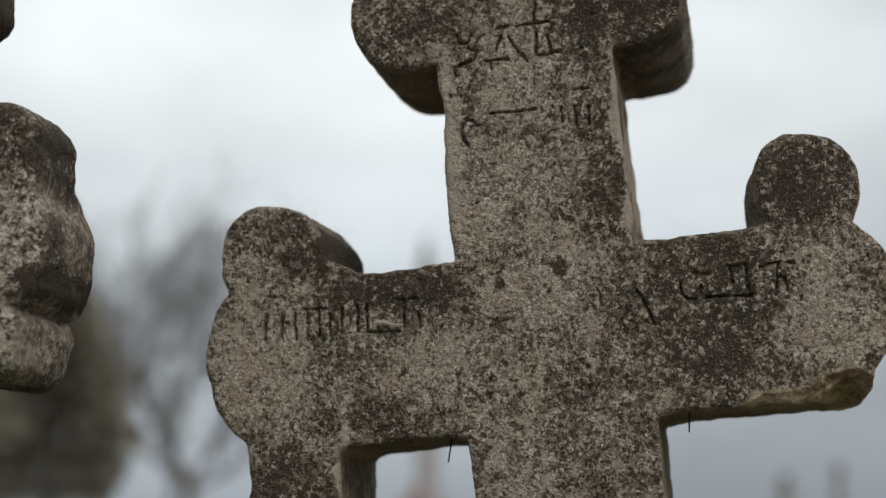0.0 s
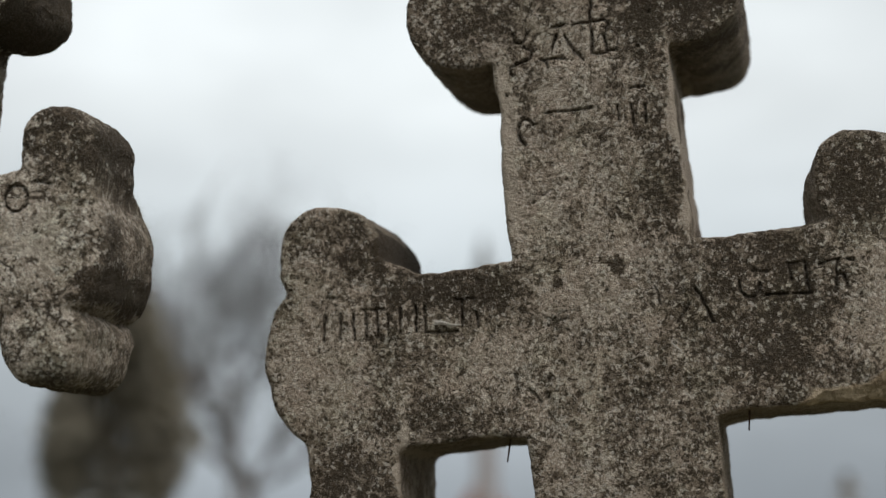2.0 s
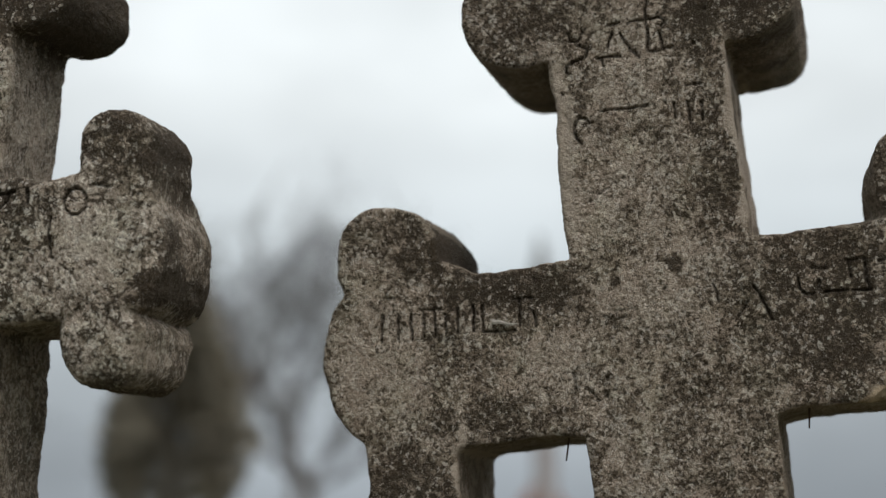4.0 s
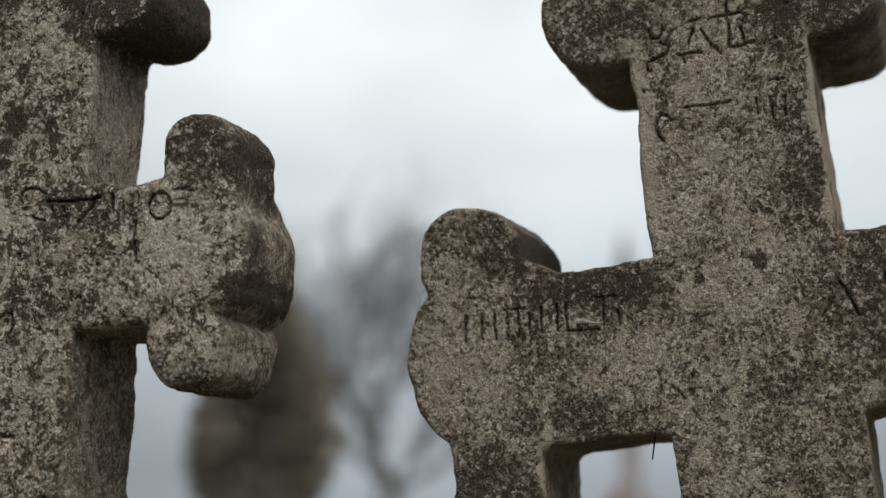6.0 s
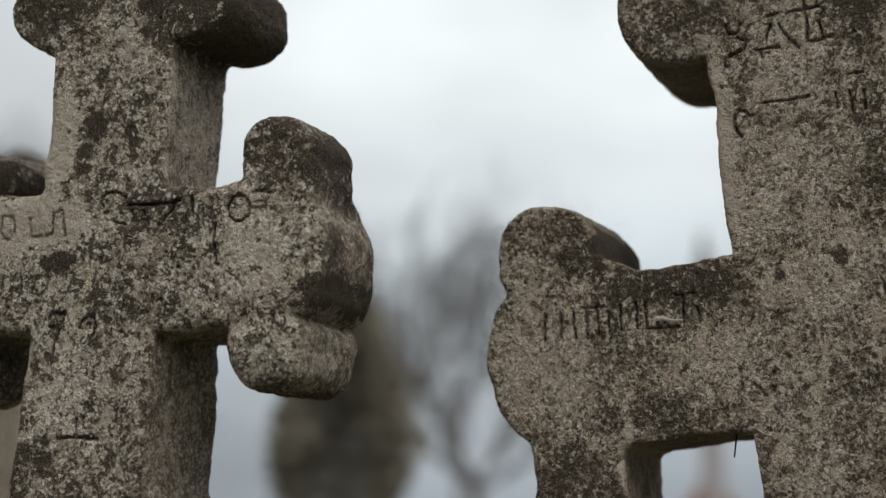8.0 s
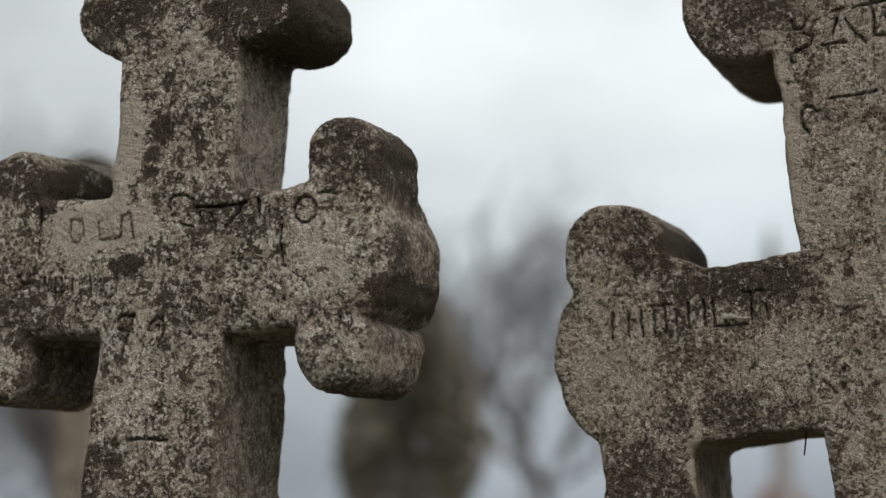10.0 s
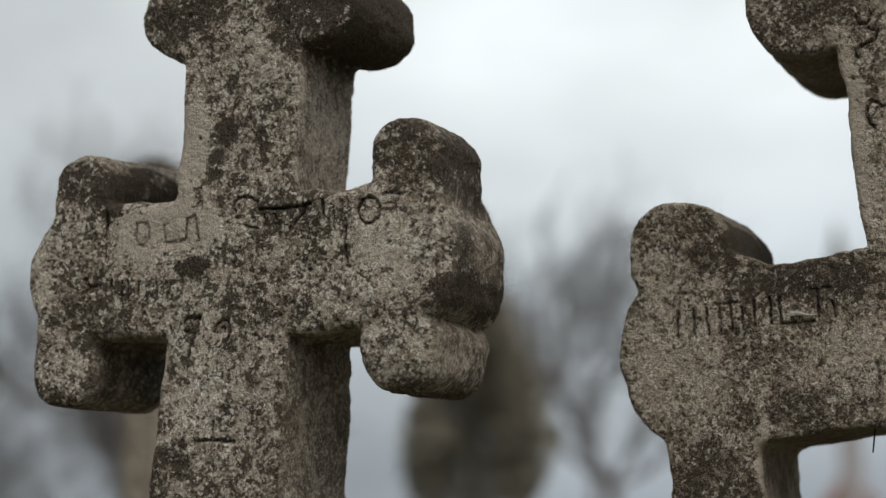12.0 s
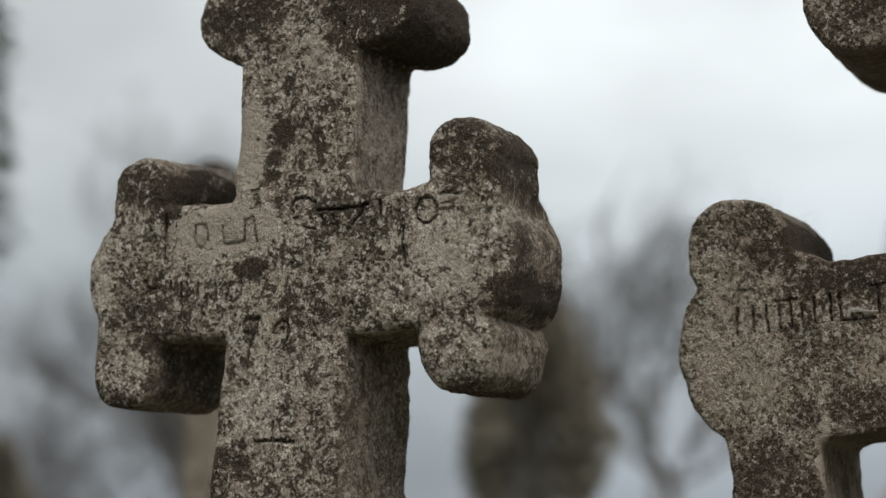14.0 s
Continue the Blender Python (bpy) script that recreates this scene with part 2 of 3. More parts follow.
def surface(values, origin, step):
    """The zero surface of a block of values, as smooth quads (naive surface nets)."""
    inside = values < 0
    nx, ny, nz = inside.shape
    count = np.zeros((nx - 1, ny - 1, nz - 1), np.uint8)
    corners = [(a, b, c) for a in (0, 1) for b in (0, 1) for c in (0, 1)]
    for a, b, c in corners:
        count += inside[a:nx - 1 + a, b:ny - 1 + b, c:nz - 1 + c]
    cells = np.argwhere((count > 0) & (count < 8))
    del count
    v = {k: values[cells[:, 0] + k[0], cells[:, 1] + k[1], cells[:, 2] + k[2]] for k in corners}
    total, hits = np.zeros((len(cells), 3), np.float32), np.zeros(len(cells), np.float32)
    for k in corners:
        for axis in range(3):
            if k[axis]:
                continue
            j = list(k)
            j[axis] = 1
            a, b = v[k], v[tuple(j)]
            cut = (a < 0) != (b < 0)
            s = np.where(cut, a / np.where(cut, a - b, 1), 0)
            at = np.tile(np.array(k, np.float32), (len(cells), 1))
            at[:, axis] += s
            total += at * cut[:, None]
            hits += cut
    verts = (cells + total / hits[:, None]) * step + np.array(origin)
    index = np.full((nx - 1, ny - 1, nz - 1), -1, np.int32)
    index[cells[:, 0], cells[:, 1], cells[:, 2]] = np.arange(len(cells))
    faces = []
    for axis in range(3):
        u, w = (axis + 1) % 3, (axis + 2) % 3
        lo, hi = [slice(1, -1)] * 3, [slice(1, -1)] * 3
        lo[axis], hi[axis] = slice(0, -1), slice(1, None)
        first, second = inside[tuple(lo)], inside[tuple(hi)]
        for flip, mask in ((False, first & ~second), (True, ~first & second)):
            e = np.argwhere(mask)
            e[:, u] += 1
            e[:, w] += 1
            quad = []
            for du, dw in ((-1, -1), (0, -1), (0, 0), (-1, 0)):
                c = e.copy()
                c[:, u] += du
                c[:, w] += dw
                quad.append(index[c[:, 0], c[:, 1], c[:, 2]])
            quad = np.stack(quad[::-1] if flip else quad, 1)
            faces.append(quad)
    return verts, np.concatenate(faces)


def fast_mesh(name, verts, quads, material):
    me = bpy.data.meshes.new(name)
    me.vertices.add(len(verts))
    me.vertices.foreach_set("co", np.asarray(verts, np.float32).ravel())
    me.loops.add(quads.size)
    me.loops.foreach_set("vertex_index", quads.astype(np.int32).ravel())
    me.polygons.add(len(quads))
    me.polygons.foreach_set("loop_start", np.arange(0, quads.size, 4, dtype=np.int32))
    me.polygons.foreach_set("loop_total", np.full(len(quads), 4, np.int32))
    me.update(calc_edges=True)
    me.validate()
    me.materials.append(material)
    me.shade_smooth()
    return me


def blend(a, b, k):
    h = np.clip(0.5 + 0.5 * (b - a) / k, 0, 1)
    return b + (a - b) * h - k * h * (1 - h)


def disc(x, z, cx, cz, r):
    return np.hypot(x - cx, z - cz) - r


def block(x, z, x0, x1, z0, z1, r=0.0, turn=0.0):
    cx, cz = (x0 + x1) / 2, (z0 + z1) / 2
    c, s = math.cos(radians(turn)), math.sin(radians(turn))
    u, w = (x - cx) * c + (z - cz) * s, (z - cz) * c - (x - cx) * s
    dx, dz = abs(u) - (x1 - x0) / 2 + r, abs(w) - (z1 - z0) / 2 + r
    return np.minimum(np.maximum(dx, dz), 0) + np.hypot(np.maximum(dx, 0), np.maximum(dz, 0)) - r


def groove(x, z, x0, z0, x1, z1):
    """Distance to a chisel stroke."""
    ax, az = x1 - x0, z1 - z0
    t = np.clip(((x - x0) * ax + (z - z0) * az) / (ax * ax + az * az + 1e-9), 0, 1)
    return np.hypot(x - x0 - ax * t, z - z0 - az * t)


def carved_cross(name, shape, bounds, step, thick, edge, strokes, pits, material, rough, width=0.0023, cut=None, cut_from=0.0, waist=None, depth=0.0065, deep=None, stains_shade=()):
    """A monolithic stone cross: the outline shape(x, z) given a thickness, rounded worn edges, chiselled strokes and weathering."""
    x0, x1, z0, z1 = bounds
    xs, zs = np.arange(x0, x1, step), np.arange(z0, z1, step)
    X, Z = np.meshgrid(xs, zs, indexing="ij")
    back = deep(X, Z) if deep else thick + 0 * X
    tall = 1.9 * step if step < 0.005 else step
    ys = np.arange(-0.03, back.max() + 0.03, tall)
    flat = np.stack([X, 0 * X, Z], -1)
    P = shape(X, Z) + 0.0035 * noise3(flat + 3, 0.06) + 0.0020 * noise3(flat + 9, 0.022)
    front = 0.0035 * noise3(flat + 5, 0.12) + 0.0015 * noise3(flat + 1, 0.03)
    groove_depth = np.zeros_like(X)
    for ax, az, bx, bz, strong in strokes:
        d = groove(X, Z, ax, az, bx, bz) * (1 + 0.35 * noise3(flat, 0.006))
        groove_depth = np.maximum(groove_depth, strong * depth * np.clip(1.25 - (d / width) ** 2, 0, 1))
    for px, pz, pr in pits:
        groove_depth = np.maximum(groove_depth, 1.6 * pr * np.clip(1 - disc(X, Z, px, pz, 0) / pr, 0, 1))
    pocks = noise3(flat + 31, 0.0075) + 0.7 * noise3(flat + 44, 0.013)
    front = front + groove_depth + (0.0022 * np.clip(pocks - 0.35, 0, 1) if step < 0.005 else 0)
    block3 = np.empty((len(xs), len(ys), len(zs)), np.float32)
    P, front, back = (np.asarray(v, np.float32) for v in (P, front, back))
    r = ((edge(X, Z) if callable(edge) else edge) * (1 + 0.4 * noise3(flat + 20, 0.08))).astype(np.float32)
    first = np.searchsorted(xs, cut_from)
    for j, y in enumerate(ys):
        a = P + (waist(X, Z, y) if waist else 0)
        b = np.maximum(front - y, y - back)
        d = np.minimum(np.maximum(a + r, b + r), 0) + np.hypot(np.maximum(a + r, 0), np.maximum(b + r, 0)) - r
        if cut:
            d[first:] = np.maximum(d[first:], cut(X[first:], y, Z[first:]))
        block3[:, j, :] = d
    verts, quads = surface(block3, (x0, -0.03, z0), np.array((step, tall, step)))
    p = verts.copy()
    for axis, shift in ((0, 11), (1, 23), (2, 37)):
        verts[:, axis] += rough * (noise3(p + shift, 0.035) + 0.6 * noise3(p + shift, 0.014) + 0.6 * noise3(p + shift, 0.0065))
    me = fast_mesh(name, verts, quads, material)
    stain_shade = np.zeros(len(p), np.float32)
    wander = np.stack([noise3(p + 50, 0.05), noise3(p + 70, 0.05)], 1) * 0.014 + np.stack([noise3(p + 90, 0.014), noise3(p + 80, 0.014)], 1) * 0.006
    for cx, cz, rx, rz, amount in stains_shade:
        stain_shade += amount * np.exp(-1.2 * (((p[:, 0] + wander[:, 0] - cx) / rx) ** 2 + ((p[:, 2] + wander[:, 1] - cz) / rz) ** 2) ** 2)
    ix = np.clip(((p[:, 0] - x0) / step).round().astype(int), 0, len(xs) - 1)
    iz = np.clip(((p[:, 2] - z0) / step).round().astype(int), 0, len(zs) - 1)
    # strokes and pits darken with depth: dirt and painted shade together
    groove_dirt_shade = np.clip(groove_depth[ix, iz] / (0.7 * depth), 0, 1) * (p[:, 1] < 0.03)
    raw = np.zeros(len(p), np.float32)
    if cut:
        raw = 1 - step_up(abs(cut(p[:, 0], p[:, 1], p[:, 2])), 0.003, 0.007)
    for key, value in (("stain_shade", stain_shade), ("groove_dirt_shade", groove_dirt_shade), ("raw", raw)):
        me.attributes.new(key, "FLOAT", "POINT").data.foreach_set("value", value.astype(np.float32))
    return new(name, me)


def step_up(v, lo, hi):
    t = np.clip((v - lo) / (hi - lo), 0, 1)
    return t * t * (3 - 2 * t)


def plinth(parent, wide, deep, low, high, cx, cy, material):
    bm = bmesh.new()
    bmesh.ops.create_cube(bm, size=1.0)
    bmesh.ops.scale(bm, vec=(wide, deep, high - low), verts=bm.verts)
    bmesh.ops.translate(bm, vec=(cx, cy, (low + high) / 2), verts=bm.verts)
    bmesh.ops.bevel(bm, geom=bm.edges[:], offset=0.03, segments=3, affect="EDGES")
    return part("plinth", bm, material, parent)


def wire(parent, x, z, long, lean):
    bm = bmesh.new()
    bmesh.ops.create_cone(bm, cap_ends=True, segments=8, radius1=0.0011, radius2=0.0016, depth=long)
    bmesh.ops.translate(bm, vec=(0, 0, -long / 2), verts=bm.verts)
    ob = part("wire", bm, RUST, parent, "short rusty iron wire end")
    ob.matrix_local = pose(x, 0.05, z, 0, lean, 0)
    return ob


# ---------------------------------------------------------------- ground
def ground_sheet():
    bm = bmesh.new()
    rings = [0.0, 2, 5, 10, 20, 40, 80, 160, 400, 900, 2200]
    rows = []
    for r in rings:
        rows.append([bm.verts.new((r * math.cos(2 * math.pi * k / 48), r * math.sin(2 * math.pi * k / 48),
                                   0.0 if r < 1 else 0.04 * noise.noise((r * math.cos(k), r * math.sin(k), 0)) - 0.02)) for k in range(48 if r else 1)])
    for k in range(48):
        bm.faces.new((rows[0][0], rows[1][k], rows[1][(k + 1) % 48]))
    for i in range(1, len(rows) - 1):
        for k in range(48):
            bm.faces.new((rows[i][k], rows[i + 1][k], rows[i + 1][(k + 1) % 48], rows[i][(k + 1) % 48]))
    me = bpy.data.meshes.new("ground")
    bm.to_mesh(me)
    bm.free()
    me.materials.append(GRASS)
    return tagged(new("ground", me), "dull winter grass of the graveyard", "ground", kind="structure")


ground_sheet()

# ---------------------------------------------------------------- the two near crosses
A_PLACE = pose(0.453, 2.700, 1.564, 0.12, -5.14, -15.74)
B_PLACE = pose(-0.573, 2.660, 1.696, 0.0, 5.14, -14.45)


def shape_a(x, z):
    half = 0.1322 - 0.0113 * z
    shaft = np.maximum(abs(x - 0.0155) - half, abs(z + 0.6) - 1.2)
    arms = block(x, z, -0.38, 0.42, -0.120, 0.134)
    d = blend(shaft, arms, 0.006)
    for cx, cz, r in ((-0.349, 0.019, 0.149), (0.374, 0.019, 0.133), (0.0155, 0.60, 0.140)):
        d = blend(d, disc(x, z, cx, cz, r), 0.006)
    for cx, cz, r in ((-0.385, 0.170, 0.080), (0.394, 0.182, 0.079), (-0.155, 0.507, 0.081), (0.178, 0.5035, 0.0835)):
        d = blend(d, disc(x, z, cx, cz, r), 0.010)
    d = blend(d, block(x, z, -0.446, -0.311, -0.27, -0.05, 0.06), 0.008)
    d = blend(d, block(x, z, -0.452, -0.316, 0.05, 0.17, 0.02), 0.008)
    d = blend(d, block(x, z, 0.31, 0.456, -0.123, -0.02, 0.022), 0.006)
    return d


def chip_a(x, y, z):
    """The lower lobe of one arm is broken away: a slanting fracture, hollow towards the tip."""
    q = np.stack([x, 0 * x + y, z], -1)
    rough = 0.013 * noise3(q, 0.05) + 0.006 * noise3(q, 0.018) + 0.003 * noise3(q + 5, 0.008)
    rim = -0.114 + 0.034 * np.exp(-((x - 0.412) / 0.042) ** 2)
    hollow = 0.012 * np.exp(-((x - 0.430) / 0.018) ** 2 - ((y - 0.05) / 0.04) ** 2)
    slope = 0.036 * (1 - np.exp(-y / 0.045)) + 0.03 * y
    return np.minimum(rim + hollow - slope - z + rough, x - 0.27)


def deep_a(x, z):
    return 0.285 + (0.065 + 0.088 * step_up(x, 0.0, 0.1)) * step_up(z, 0.39, 0.45)


def waist_a(x, z, y):
    """One upper knob spreads a little towards the back, the other is worn at its front corner."""
    swell = 0.024 * y * step_up(z, 0.13, 0.17) * step_up(x, -0.42, -0.36) * (1 - step_up(x, -0.25, -0.2)) * (1 - step_up(z, 0.27, 0.32))
    worn = (0.004 * step_up(y, 0.01, 0.10) - 0.013 * (1 - step_up(y, 0.0, 0.05))) * step_up(x, 0.25, 0.30) * (1 - step_up(x, 0.34, 0.38)) * step_up(z, 0.115, 0.135) * (1 - step_up(z, 0.19, 0.25))
    return -swell - worn


# Staining, plus painted lens falloff on the lower knob and light on its inner side.
A_STAINS_SHADE = ((-0.050, 0.104, 0.011, 0.008, 2.0), (0.028, 0.111, 0.012, 0.012, 1.8), (0.061, 0.168, 0.008, 0.007, 2.0), (0.088, 0.148, 0.008, 0.008, 2.0), (-0.22, 0.100, 0.12, 0.045, 1.1), (0.23, 0.02, 0.11, 0.14, 1.1), (-0.17, 0.50, 0.09, 0.09, 0.8), (0.01, 0.40, 0.055, 0.11, -0.4),
            (0.17, 0.49, 0.10, 0.08, 1.3), (0.115, 0.28, 0.035, 0.2, 0.6), (0.40, 0.20, 0.08, 0.08, 1.1), (-0.345, 0.175, 0.03, 0.05, 0.7), (-0.302, 0.19, 0.014, 0.06, 2.2),
            (0.0, 0.09, 0.10, 0.09, -0.5), (-0.15, -0.02, 0.08, 0.06, -0.4), (-0.02, 0.22, 0.06, 0.08, -0.5), (-0.105, 0.30, 0.022, 0.16, -1.1),
            (0.40, -0.02, 0.06, 0.06, -0.5), (0.150, 0.29, 0.011, 0.14, -3.0), (-0.302, -0.20, 0.011, 0.12, -3.4), (-0.30, 0.01, 0.05, 0.05, 0.5),
            (0.05, -0.06, 0.05, 0.05, 0.4), (-0.03, 0.14, 0.05, 0.03, 0.5), (-0.42, 0.06, 0.06, 0.12, -0.4), (-0.38, -0.20, 0.07, 0.10, 0.9), (-0.27, -0.085, 0.12, 0.045, 0.3), (-0.04, 0.38, 0.03, 0.02, -0.7), (-0.40, -0.02, 0.06, 0.08, -0.3))
def letter(*way, strong=1.0):
    """Chisel strokes from corner to corner."""
    return [(*a, *b, strong) for a, b in zip(way, way[1:])]


# the old Cyrillic word for "here" on the upper lobe: ze, de, yat
HERE = (letter((-0.078, 0.470), (-0.078, 0.456), (-0.065, 0.455), (-0.057, 0.468), strong=0.9) + letter((-0.064, 0.448), (-0.052, 0.440), (-0.057, 0.429), (-0.077, 0.423), (-0.088, 0.419), (-0.085, 0.407))
        + letter((-0.018, 0.472), (-0.001, 0.474)) + letter((-0.014, 0.460), (-0.024, 0.438)) + letter((-0.003, 0.457), (0.006, 0.438), (0.015, 0.424), (0.022, 0.417))
        + letter((-0.041, 0.425), (-0.030, 0.426), (-0.007, 0.424)) + letter((-0.035, 0.424), (-0.032, 0.413))
        + letter((0.041, 0.500), (0.038, 0.468), (0.035, 0.425)) + letter((0.012, 0.470), (0.037, 0.470), (0.058, 0.471), (0.064, 0.464), (0.058, 0.458))
        + letter((0.054, 0.448), (0.057, 0.435), (0.056, 0.422)) + letter((0.040, 0.423), (0.057, 0.421), (0.071, 0.424)))
# a name on one arm, as plain upright bars of its size
NAME_BARS = [(x, 0.089 - lean, x - 0.003 + lean * 0.2, 0.050 - lean * 0.3, strong) for x, lean, strong in (
    (-0.400, 0.0, 0.9), (-0.376, 0.0, 0.9), (-0.357, 0.002, 1.0), (-0.338, 0.002, 0.9), (-0.321, 0.002, 1.0), (-0.305, 0.010, 0.8),
    (-0.286, 0.004, 1.0), (-0.263, 0.004, 1.0), (-0.250, 0.006, 0.9), (-0.195, 0.004, 1.1), (-0.176, 0.022, 1.0))]
NAME_BARS += [(-0.251, 0.045, -0.205, 0.043, 0.8), (-0.341, 0.091, -0.312, 0.087, 0.6), (-0.203, 0.088, -0.174, 0.086, 0.7), (-0.394, 0.114, -0.382, 0.112, 0.6)]
A_STROKES = (NAME_BARS
             + letter((0.132, 0.042), (0.121, 0.027), (0.113, 0.016), strong=0.9) + letter((0.143, 0.063), (0.151, 0.044), (0.157, 0.027), (0.163, 0.012))
             + letter((0.206, 0.064), (0.205, 0.049), (0.212, 0.041), (0.223, 0.039), (0.232, 0.047), (0.235, 0.060))
             + letter((0.224, 0.078), (0.247, 0.074), strong=0.7) + letter((0.239, 0.041), (0.270, 0.038)) + letter((0.276, 0.082), (0.276, 0.056), strong=0.9)
             + letter((0.274, 0.082), (0.295, 0.080), strong=0.7) + letter((0.298, 0.080), (0.300, 0.056), (0.300, 0.037)) + letter((0.278, 0.038), (0.302, 0.037))
             + letter((0.319, 0.075), (0.345, 0.079)) + letter((0.343, 0.079), (0.341, 0.058), (0.336, 0.038)) + letter((0.341, 0.059), (0.350, 0.056), (0.354, 0.038)) + letter((0.357, 0.077), (0.367, 0.075), strong=0.8)
             + HERE + letter((0.063, 0.342), (0.063, 0.320), strong=0.7) + letter((0.084, 0.339), (0.083, 0.309), strong=0.9) + letter((0.103, 0.337), (0.101, 0.312))
             + letter((0.084, 0.365), (0.105, 0.363), strong=0.8) + letter((-0.043, 0.345), (-0.015, 0.344), (0.025, 0.342), strong=0.7)
             + letter((-0.127, -0.029), (-0.126, -0.052), (-0.133, -0.065), strong=0.55) + letter((-0.110, -0.053), (-0.103, -0.062), (-0.095, -0.073), strong=0.7)
             + letter((-0.068, 0.054), (-0.043, 0.052), (-0.025, 0.051), strong=0.4) + letter((-0.072, 0.044), (-0.058, 0.037), (-0.043, 0.041), strong=0.45) + letter((0.086, 0.073), (0.091, 0.059), (0.092, 0.046), strong=0.8)
             + letter((-0.068, 0.226), (-0.060, 0.224), (-0.046, 0.230), strong=0.5)
             + letter((-0.061, 0.330), (-0.066, 0.337), (-0.074, 0.340), (-0.082, 0.334), (-0.086, 0.320), (-0.085, 0.309), (-0.078, 0.301)))
rng = random.Random(4)
A_PITS = [(-0.080, -0.042, 0.0055), (-0.084, -0.066, 0.0050), (0.061, -0.040, 0.0050), (0.060, -0.068, 0.0040)] + [
    (rng.uniform(-0.42, 0.45), rng.uniform(-0.1, 0.12), rng.uniform(0.002, 0.004)) for _ in range(40)] + [
    (rng.uniform(-0.1, 0.13), rng.uniform(-0.25, 0.5), rng.uniform(0.002, 0.0045)) for _ in range(40)]
cross_a = carved_cross("stone_cross", shape_a, (-0.53, 0.54, -0.34, 0.77), 0.0020, 0.285, 0.008, A_STROKES, A_PITS, STONE_A, 0.0014, cut=chip_a, cut_from=0.26, waist=waist_a, deep=deep_a, stains_shade=A_STAINS_SHADE)
cross_a.matrix_world = A_PLACE
tagged(cross_a, "weathered grey-brown stone grave cross with trefoil ends, one arm chipped", "cross", "grave crosses")


def lower_shaft(parent, cx, half_top, half_low, top, low, thick, material):
    bm = bmesh.new()
    v = []
    n = 24
    for k in range(n + 1):
        z = top + (low - top) * k / n
        h = half_top + (half_low - half_top) * k / n
        v.append([bm.verts.new((cx + sx * h + 0.002 * noise.noise((sx, z * 9, 1)), thick / 2 + sy * (thick / 2 - 0.002), z)) for sx, sy in ((-1, -1), (1, -1), (1, 1), (-1, 1))])
    for a, b in zip(v, v[1:]):
        for k in range(4):
            bm.faces.new((a[k], b[k], b[(k + 1) % 4], a[(k + 1) % 4]))
    bm.faces.new(v[0])
    bm.faces.new(v[-1][::-1])
    bmesh.ops.bevel(bm, geom=[e for e in bm.edges if abs((e.verts[0].co - e.verts[1].co).z) > 0.01], offset=0.010, segments=2, affect="EDGES")
    bmesh.ops.recalc_face_normals(bm, faces=bm.faces)
    return part("lower_shaft", bm, material, parent)


lower_shaft(cross_a, 0.0155, 0.1345, 0.150, -0.330, -1.45, 0.283, STONE_A)
plinth(cross_a, 0.60, 0.52, -1.66, -1.36, 0.0155, 0.13, STONE_A)
wire(cross_a, -0.1495, -0.112, 0.040, 14)
wire(cross_a, 0.196, -0.112, 0.032, 8)


def pale_streak(parent, x0, z0, x1, z1, wide, wave):
    """A dried white streak stuck to the face."""
    bm = bmesh.new()
    last = None
    for k in range(13):
        f = k / 12
        x, z = x0 + (x1 - x0) * f, z0 + (z1 - z0) * f + wave * math.sin(f * 7)
        w = wide * (1 - f) ** 0.6 * (1 + 0.3 * math.sin(k * 2.3)) + 0.0006
        row = [bm.verts.new((x, -0.0035 - h, z + o * w)) for o, h in ((-1, 0), (0, 0.0012), (1, 0))]
        if last:
            bm.faces.new((last[0], row[0], row[1], last[1]))
            bm.faces.new((last[1], row[1], row[2], last[2]))
        last = row
    bmesh.ops.solidify(bm, geom=bm.faces[:], thickness=0.006)
    bmesh.ops.recalc_face_normals(bm, faces=bm.faces)
    return part("pale_streak", bm, CHALK, parent, "chalky white dried streak")


pale_streak(cross_a, -0.236, 0.058, -0.197, 0.050, 0.0028, 0.0012)
pale_streak(cross_a, 0.113, -0.026, 0.100, -0.010, 0.0011, 0.0008)


def shape_b(x, z):
    half = np.where(z > 0, 0.0935 + 0.004 * z, 0.0935 - 0.033 * z)
    shaft = np.maximum(abs(x - 0.001) - half, abs(z + 0.7) - 1.12)
    arms = block(x, z, -0.24, 0.28, -0.101, 0.101, 0.0, 3.2)
    d = blend(shaft, arms, 0.008)
    for cx, cz, r in ((-0.229, -0.018, 0.103), (0.236, 0.021, 0.105), (0.267, -0.008, 0.073), (0.004, 0.455, 0.100)):
        d = blend(d, disc(x, z, cx, cz, r), 0.010)
    d = blend(d, block(x, z, -0.297, -0.204, 0.0, 0.159, 0.042), 0.010)
    d = blend(d, block(x, z, -0.312, -0.205, -0.212, -0.05, 0.044), 0.010)
    d = blend(d, block(x, z, 0.209, 0.315, 0.03, 0.212, 0.050), 0.004)
    lower = np.minimum(block(x, z, 0.206, 0.326, -0.173, -0.06, 0.048), block(x, z, 0.200, 0.322, -0.172, -0.048, 0.060))
    d = np.minimum(d, lower)
    d = blend(d, disc(x, z, -0.100, 0.372, 0.068), 0.012)
    d = blend(d, disc(x, z, 0.106, 0.386, 0.069), 0.012)
    return d


def deep_b(x, z):
    end = step_up(x, 0.17, 0.20)
    return 0.242 - end * (0.052 * step_up(z, 0.095, 0.125) + 0.004 * step_up(-z, 0.055, 0.085))


